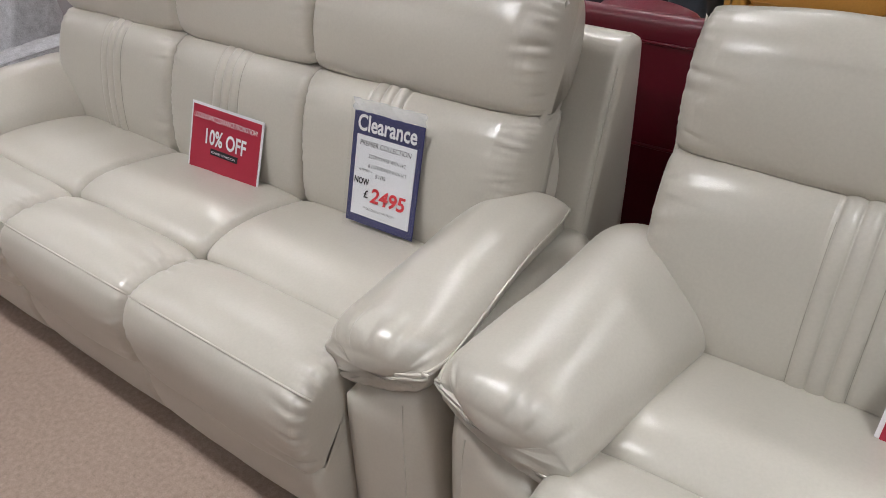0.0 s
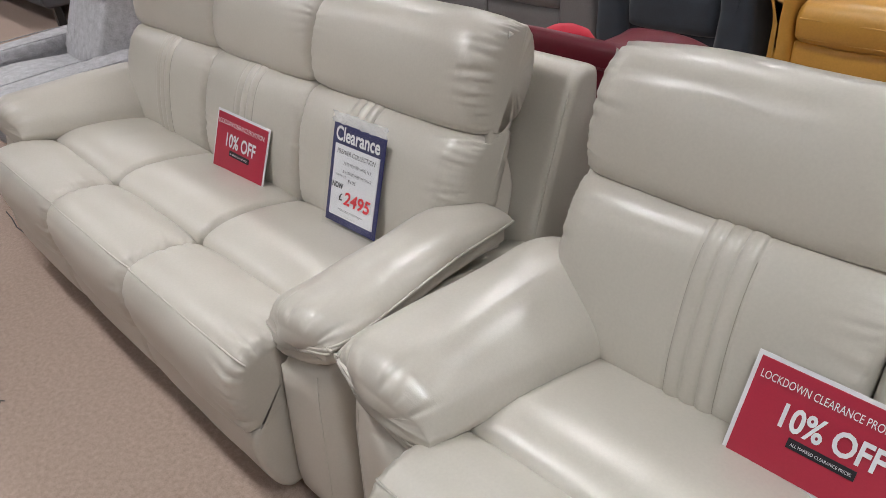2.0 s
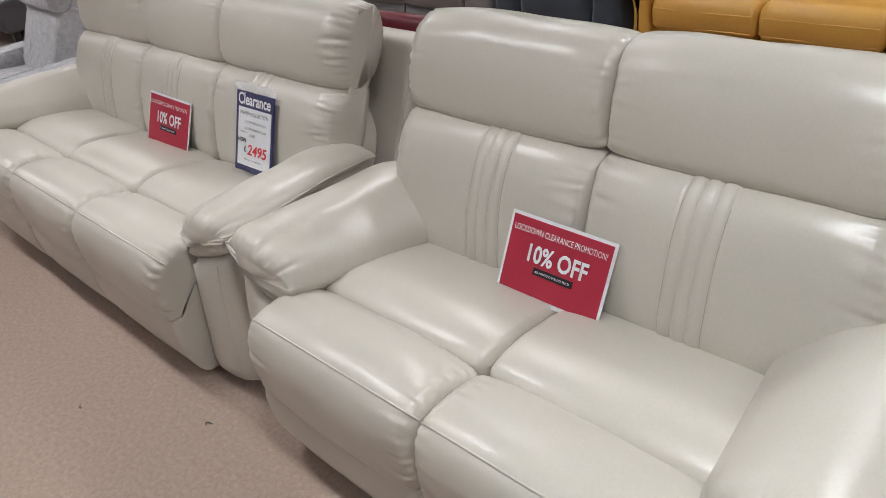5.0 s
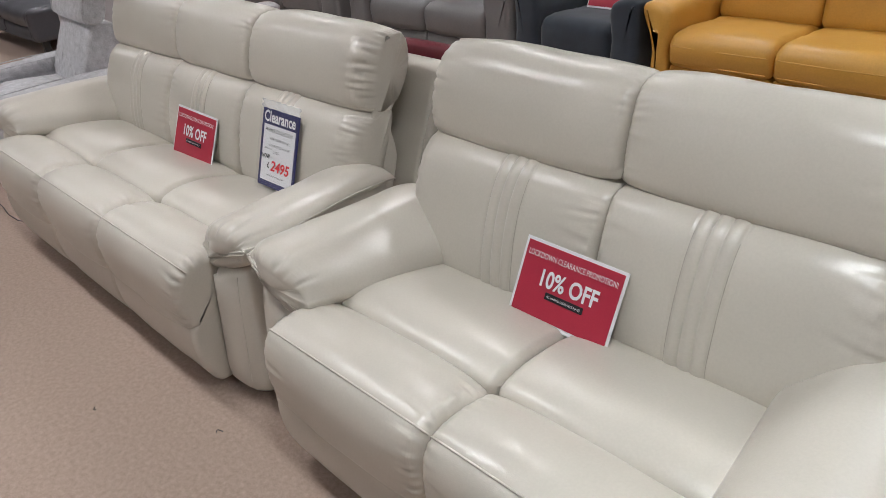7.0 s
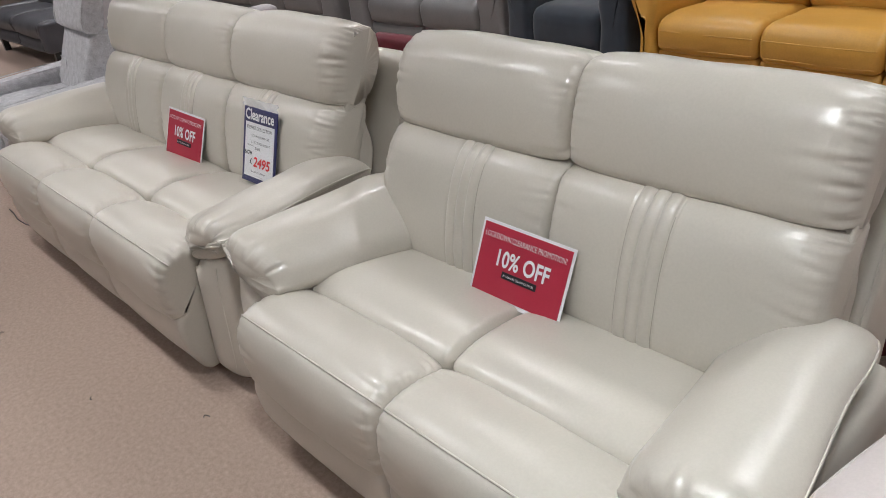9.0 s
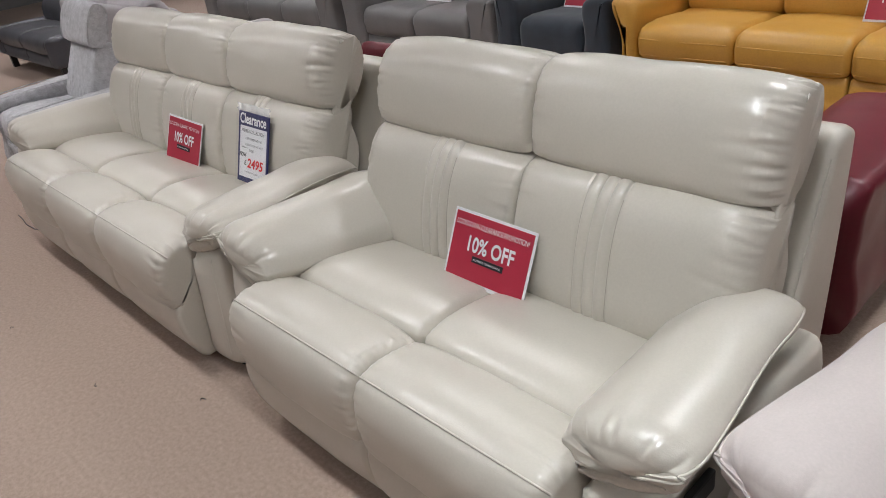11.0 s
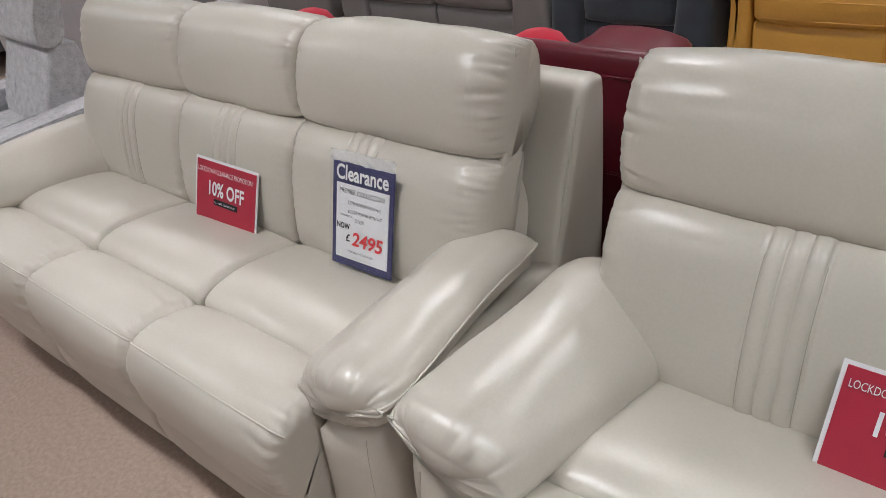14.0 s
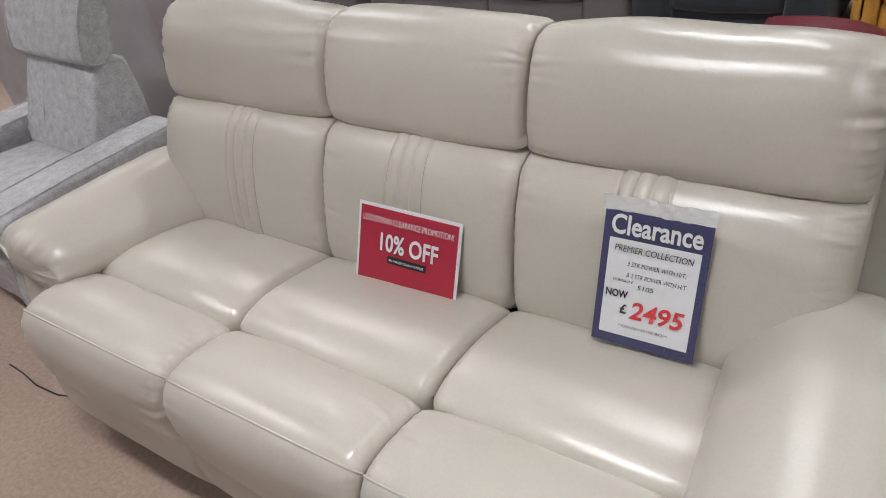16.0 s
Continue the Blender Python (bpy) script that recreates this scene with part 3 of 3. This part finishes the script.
# ---- other sofas on display ----
def display_sofa(name, label, category, where, n, mat, seam, seat_w=0.62, arm_w=0.2, seat_h=0.45, depth=0.9, back_h=0.95, arm_h=0.60, head=False, front_y=0.0, soft=0.045, lower=0.27, clear=0.09, flare=0.0, group=""):
    """An upholstered sofa or armchair that faces -y, its seat front on y = 0."""
    s = thing(name, label, category, group, where)
    hw = n * seat_w / 2
    seat = [(0.03, lower + 0.005), (0.0, lower + 0.06), (-0.005, seat_h - 0.06), (0.03, seat_h - 0.008), (0.12, seat_h + 0.008), (0.35, seat_h - 0.005), (depth - 0.3, seat_h - 0.03), (depth - 0.25, seat_h - 0.1), (depth - 0.3, lower), (0.2, lower)]
    base = [(0.035, lower), (0.02, lower - 0.06), (0.03, clear + 0.01), (0.06, clear), (depth - 0.1, clear), (depth - 0.06, clear + 0.06), (depth - 0.08, lower), (0.2, lower)]
    b0 = depth - 0.34
    split = seat_h + (back_h - seat_h) * 0.55
    low = [(b0, seat_h - 0.03), (b0 - 0.015, seat_h + 0.06), (b0 + 0.03, split - 0.07), (b0 + 0.09, split - 0.004), (b0 + 0.2, split), (b0 + 0.22, seat_h + 0.1), (b0 + 0.15, seat_h - 0.04)]
    high = [(b0 + 0.075, split + 0.006), (b0 + 0.055, split + 0.06), (b0 + 0.10, back_h - 0.05), (b0 + 0.17, back_h), (b0 + 0.25, back_h - 0.02), (b0 + 0.28, back_h - 0.10), (b0 + 0.24, split + 0.01), (b0 + 0.15, split)]
    whole = [(b0, seat_h - 0.03), (b0 - 0.02, seat_h + 0.10), (b0 + 0.04, back_h - 0.18), (b0 + 0.09, back_h - 0.04), (b0 + 0.16, back_h), (b0 + 0.24, back_h - 0.04), (b0 + 0.26, seat_h + 0.2), (b0 + 0.2, seat_h - 0.05)]
    for i in range(n):
        a, b = -hw + i * seat_w, -hw + (i + 1) * seat_w
        c = cushion("seat_cushion", seat, a + 0.002, b - 0.002, soft, mat, s, 0.012, 0.004, i + n, count=56)
        if seam is not None:
            for yy, zz in ((-0.006, seat_h - 0.065), (0.004, lower + 0.03)):
                tube("piping", [(x, yy - 0.009 * (1 - ((x - (a + b) / 2) / (seat_w / 2)) ** 2), zz) for x in np.linspace(a + 0.03, b - 0.03, 12)], 0.0035, seam, c, 5)
        cushion("base_panel", base, a + 0.003, b - 0.003, 0.02, mat, s, 0.004, 0.002, i, count=40)
        if head:
            cushion("lumbar_cushion", low, a + 0.002, b - 0.002, soft, mat, s, 0.012, 0.005, i + 2, count=48)
            cushion("headrest", high, a + 0.002, b - 0.002, soft, mat, s, 0.012, 0.005, i + 4, count=48)
        else:
            cushion("back_cushion", whole, a + 0.002, b - 0.002, soft, mat, s, 0.014, 0.005, i + 2, count=48)
    shell = [(depth - 0.16, clear), (depth - 0.13, back_h - 0.12), (depth - 0.10, back_h - 0.06), (depth - 0.05, back_h - 0.05), (depth, back_h - 0.1), (depth, clear + 0.03), (depth - 0.03, clear)]
    cushion("back_frame", shell, -hw - arm_w * 0.8, hw + arm_w * 0.8, 0.025, mat, s, 0, 0.001, 3, count=48)
    for side in (-1, 1):
        c0 = hw + 0.004
        o = [(0, clear), (arm_w * 0.95, clear), (arm_w * 0.97, arm_h * 0.6), (arm_w + flare, arm_h - 0.07), (arm_w + flare * 0.9, arm_h - 0.015), (arm_w * 0.55 + flare * 0.5, arm_h), (0.01, arm_h - 0.03), (-0.015, arm_h - 0.10), (0, arm_h * 0.6)]
        q, _ = closed_curve(o, 48)
        nr = outward(q)
        rings = []
        ys = np.r_[-0.02 + 0.05 * (1 - np.cos(np.linspace(0, math.pi / 2, 6))), np.linspace(0.1, depth - 0.1, 14)]
        for y in ys:
            d = y + 0.02
            off = 0.05 - math.sqrt(max(0, 0.0025 - (0.05 - min(d, 0.05)) ** 2))
            w = np.array([noise.noise((p[0] * 9 + side, y * 8, p[1] * 9)) for p in q]) * 0.006
            p = q - nr * (off - w)[:, None]
            rings += [(side * (c0 + x), y, z) for x, z in p]
        f = loft_faces(len(ys), 48)
        if side < 0:
            f = [tuple(reversed(t)) for t in f]
        mesh_ob("arm", closed_ends(rings, 48), f, mat, s)
        for y in (0.08, depth - 0.12):
            part("foot", box(side * (hw + arm_w * 0.4) - 0.03, side * (hw + arm_w * 0.4) + 0.03, y - 0.03, y + 0.03, 0, clear + 0.01, 0.004, 1), BLACK, s)
    return s


display_sofa("mustard_sofa", "mustard yellow leather three-seat sofa with pale piping", "sofa", pose(-0.27, 4.0, 0), 3, YELLOW, YELLOW_SEAM, 0.616, 0.11, 0.47, 0.95, 1.0, 0.64, lower=0.28, clear=0.095, flare=0.06)
display_sofa("navy_armchair", "navy blue suede armchair with padded arms", "armchair", pose(-1.868, 4.0, 0), 1, NAVY, None, 0.56, 0.195, 0.46, 0.92, 1.02, 0.64, head=True, soft=0.06, lower=0.217, clear=0.06)
display_sofa("grey_sofa", "mid grey leather two-seat sofa with padded headrests", "sofa", pose(-3.26, 4.0, 0), 2, GREY, None, 0.635, 0.25, 0.45, 0.92, 1.02, 0.60, head=True, lower=0.234, clear=0.06, group="grey leather sofas")
display_sofa("grey_sofa", "mid grey leather three-seat sofa with padded headrests", "sofa", pose(-5.50, 4.0, 0), 3, GREY, None, 0.635, 0.25, 0.45, 0.92, 1.02, 0.60, head=True, lower=0.234, clear=0.06, group="grey leather sofas")
red = display_sofa("red_sofa", "dark red leather sofa seen from behind", "sofa", pose(-0.335, 2.97, 0, 0, 0, 180), 2, RED, None, 0.72, 0.36, 0.44, 0.92, 0.79, 0.61)
RED_BACK = [(0.80, 0.10), (0.80, 0.5), (0.805, 0.76), (0.818, 0.815), (0.85, 0.850), (0.885, 0.868), (0.912, 0.855), (0.922, 0.80), (0.925, 0.5), (0.925, 0.12), (0.90, 0.09), (0.83, 0.09)]
cushion("upper_back", RED_BACK, -0.93, 1.03, 0.03, RED, red, 0.0, 0.003, 5)
tube("stitched_seam", [(x, 0.9265, 0.80) for x in np.linspace(-1.01, 1.01, 20)], 0.004, RED, red)
tube("stitched_seam", [(x, 0.9275, 0.50) for x in np.linspace(-1.01, 1.01, 20)], 0.005, RED, red)
display_sofa("pale_grey_sofa", "pale grey cloth sofa seen from behind", "sofa", pose(-4.55, 3.02, 0, 0, 0, 180), 2, SOFT_GREY, None, 0.66, 0.22, 0.46, 0.92, 0.92, 0.62, head=True)
display_sofa("dark_grey_sofa", "dark grey leather sofa on slim metal legs", "sofa", pose(-7.35, 2.2, 0), 2, SLATE, None, 0.80, 0.12, 0.44, 0.9, 0.85, 0.45, clear=0.17, lower=0.28)


def rise_chair(where):
    s = thing("rise_recliner_chair", "light grey chenille armchair with a padded headrest", "armchair", "grey chenille armchairs", where)
    seat = [(0.03, 0.30), (0.0, 0.36), (0.01, 0.44), (0.06, 0.475), (0.3, 0.47), (0.55, 0.44), (0.56, 0.32), (0.3, 0.29)]
    cushion("seat_cushion", seat, -0.27, 0.27, 0.05, TWEED, s, 0.012, 0.005, 1, count=56)
    back = [(0.46, 0.44), (0.447, 0.50), (0.50, 0.62), (0.56, 0.745), (0.59, 0.783), (0.64, 0.788), (0.69, 0.76), (0.66, 0.62), (0.60, 0.44)]
    cushion("backrest", back, -0.27, 0.27, 0.02, TWEED, s, 0.012, 0.005, 2, count=72, ends=((0.016, 0.02), (0.016, 0.02)))
    tube("tufted_seam", [(x, 0.4985 - 0.0115 * (1 - (x / 0.27) ** 4), 0.615) for x in np.linspace(-0.26, 0.26, 14)], 0.003, TWEED, s, 5)
    cushion("back_shell", [(0.56, 0.30), (0.60, 0.6), (0.64, 0.76), (0.68, 0.775), (0.71, 0.74), (0.72, 0.4), (0.70, 0.12), (0.6, 0.10)], -0.265, 0.265, 0.02, TWEED, s, 0, 0.002, 7, count=56)
    head = [(0.565, 0.795), (0.545, 0.82), (0.560, 0.89), (0.595, 0.97), (0.635, 1.02), (0.675, 1.02), (0.70, 0.97), (0.675, 0.86), (0.645, 0.80), (0.60, 0.785)]
    cushion("headrest", head, -0.28, 0.28, 0.02, TWEED, s, 0.010, 0.004, 3, count=72, ends=((0.014, 0.016), (0.014, 0.016)))
    for side in (-1, 1):
        edge, _ = closed_curve(head, 40)
        tube("piping", [(side * 0.278, y, z) for y, z in np.vstack([edge, edge[:1]])], 0.005, TWEED, s, 5)
    for x in (-0.09, 0.09):
        tube("tufted_seam", [(x, y, z) for y, z in ((0.438, 0.50), (0.478, 0.60), (0.535, 0.72), (0.575, 0.78))], 0.003, TWEED, s, 5)
    front = [(0.02, 0.29), (0.0, 0.24), (0.01, 0.10), (0.04, 0.07), (0.3, 0.07), (0.3, 0.29)]
    cushion("front_panel", front, -0.27, 0.27, 0.03, TWEED, s, 0.008, 0.004, 4, count=40)
    for side in (-1, 1):
        top = [(-0.03, 0.44), (-0.035, 0.49), (0.04, 0.525), (0.3, 0.54), (0.6, 0.545), (0.70, 0.54), (0.71, 0.49), (0.6, 0.47), (0.2, 0.46)]
        cushion("arm", top, *((0.285, 0.47) if side > 0 else (-0.47, -0.285)), 0.03, TWEED, s, 0.006, 0.004, 5 + side, count=64)
        for ex in (0.292, 0.463):
            tube("stitched_seam", [(side * ex, y, 0.533 + 0.012 * min(1, (y + 0.03) / 0.3)) for y in np.linspace(0.0, 0.68, 16)], 0.003, TWEED, s, 5)
        pan = [(0.0, 0.08), (0.0, 0.3), (0.01, 0.47), (0.6, 0.50), (0.75, 0.47), (0.75, 0.1), (0.4, 0.07)]
        cushion("side_panel", pan, *((0.295, 0.455) if side > 0 else (-0.455, -0.295)), 0.02, TWEED, s, 0.0, 0.003, 8 + side, count=56)
    for x in (-0.33, 0.33):
        for y in (0.1, 0.65):
            part("foot", box(x - 0.03, x + 0.03, y - 0.03, y + 0.03, 0, 0.085, 0.004, 1), BLACK, s)
    return s


def pouffe(where):
    """A tall padded pouffe with a domed top, turned about its axis."""
    s = thing("pouffe", "bright red plush pouffe with a domed top", "pouffe", "red pouffes", where)
    outline = [(0.0, 0.02), (0.13, 0.02), (0.15, 0.05), (0.155, 0.25), (0.15, 0.50), (0.135, 0.56), (0.105, 0.605), (0.06, 0.628), (0.0, 0.635)]
    verts = [(r * math.cos(w), r * math.sin(w), z) for r, z in outline for w in np.linspace(0, 2 * math.pi, 28, endpoint=False)]
    faces = [(i * 28 + j, i * 28 + (j + 1) % 28, (i + 1) * 28 + (j + 1) % 28, (i + 1) * 28 + j) for i in range(len(outline) - 1) for j in range(28)]
    mesh_ob("padded_body", verts, faces, BRIGHT_RED, s)
    tube("piping", [(0.142 * math.cos(w), 0.142 * math.sin(w), 0.552) for w in np.linspace(0, 2 * math.pi, 30)], 0.004, BRIGHT_RED, s)
    part("foot", box(-0.1, 0.1, -0.1, 0.1, 0.0, 0.022, 0.004, 1), BLACK, s)
    return s


pouffe(pose(-1.60, 2.74, 0))
pouffe(pose(-2.96, 2.72, 0))

rise_chair(pose(-3.71, 1.06, 0, 0, 0, -4))


# ---- lint on the carpet ----
for lx, ly, turn, size in ((-0.822, 0.720, 20, 0.012), (-0.60, 0.32, 70, 0.008), (-1.25, 0.50, 140, 0.007), (-2.0, 0.42, 40, 0.008), (0.1, 0.5, 100, 0.006)):
    arc = [(size * math.cos(w), size * 0.6 * math.sin(w), 0.003 + 0.002 * math.sin(3 * w)) for w in np.linspace(0.3, 4.2, 9)]
    fluff = tube("lint", arc, 0.0016, INK, None, 5)
    fluff.matrix_world = pose(lx, ly, 0, 0, 0, turn)
    tagged(fluff, "small dark curl of lint on the tan carpet", "lint", "lint on the carpet")

wire = tube("floor_cable", [(-3.355, 0.851, 0.004), (-3.266, 0.848, 0.004), (-3.155, 0.835, 0.004), (-3.037, 0.843, 0.004), (-2.858, 0.906, 0.004), (-2.600, 1.100, 0.004)], 0.0028, INK, None, 6)
tagged(wire, "thin dark power cable lying on the carpet", "cable")
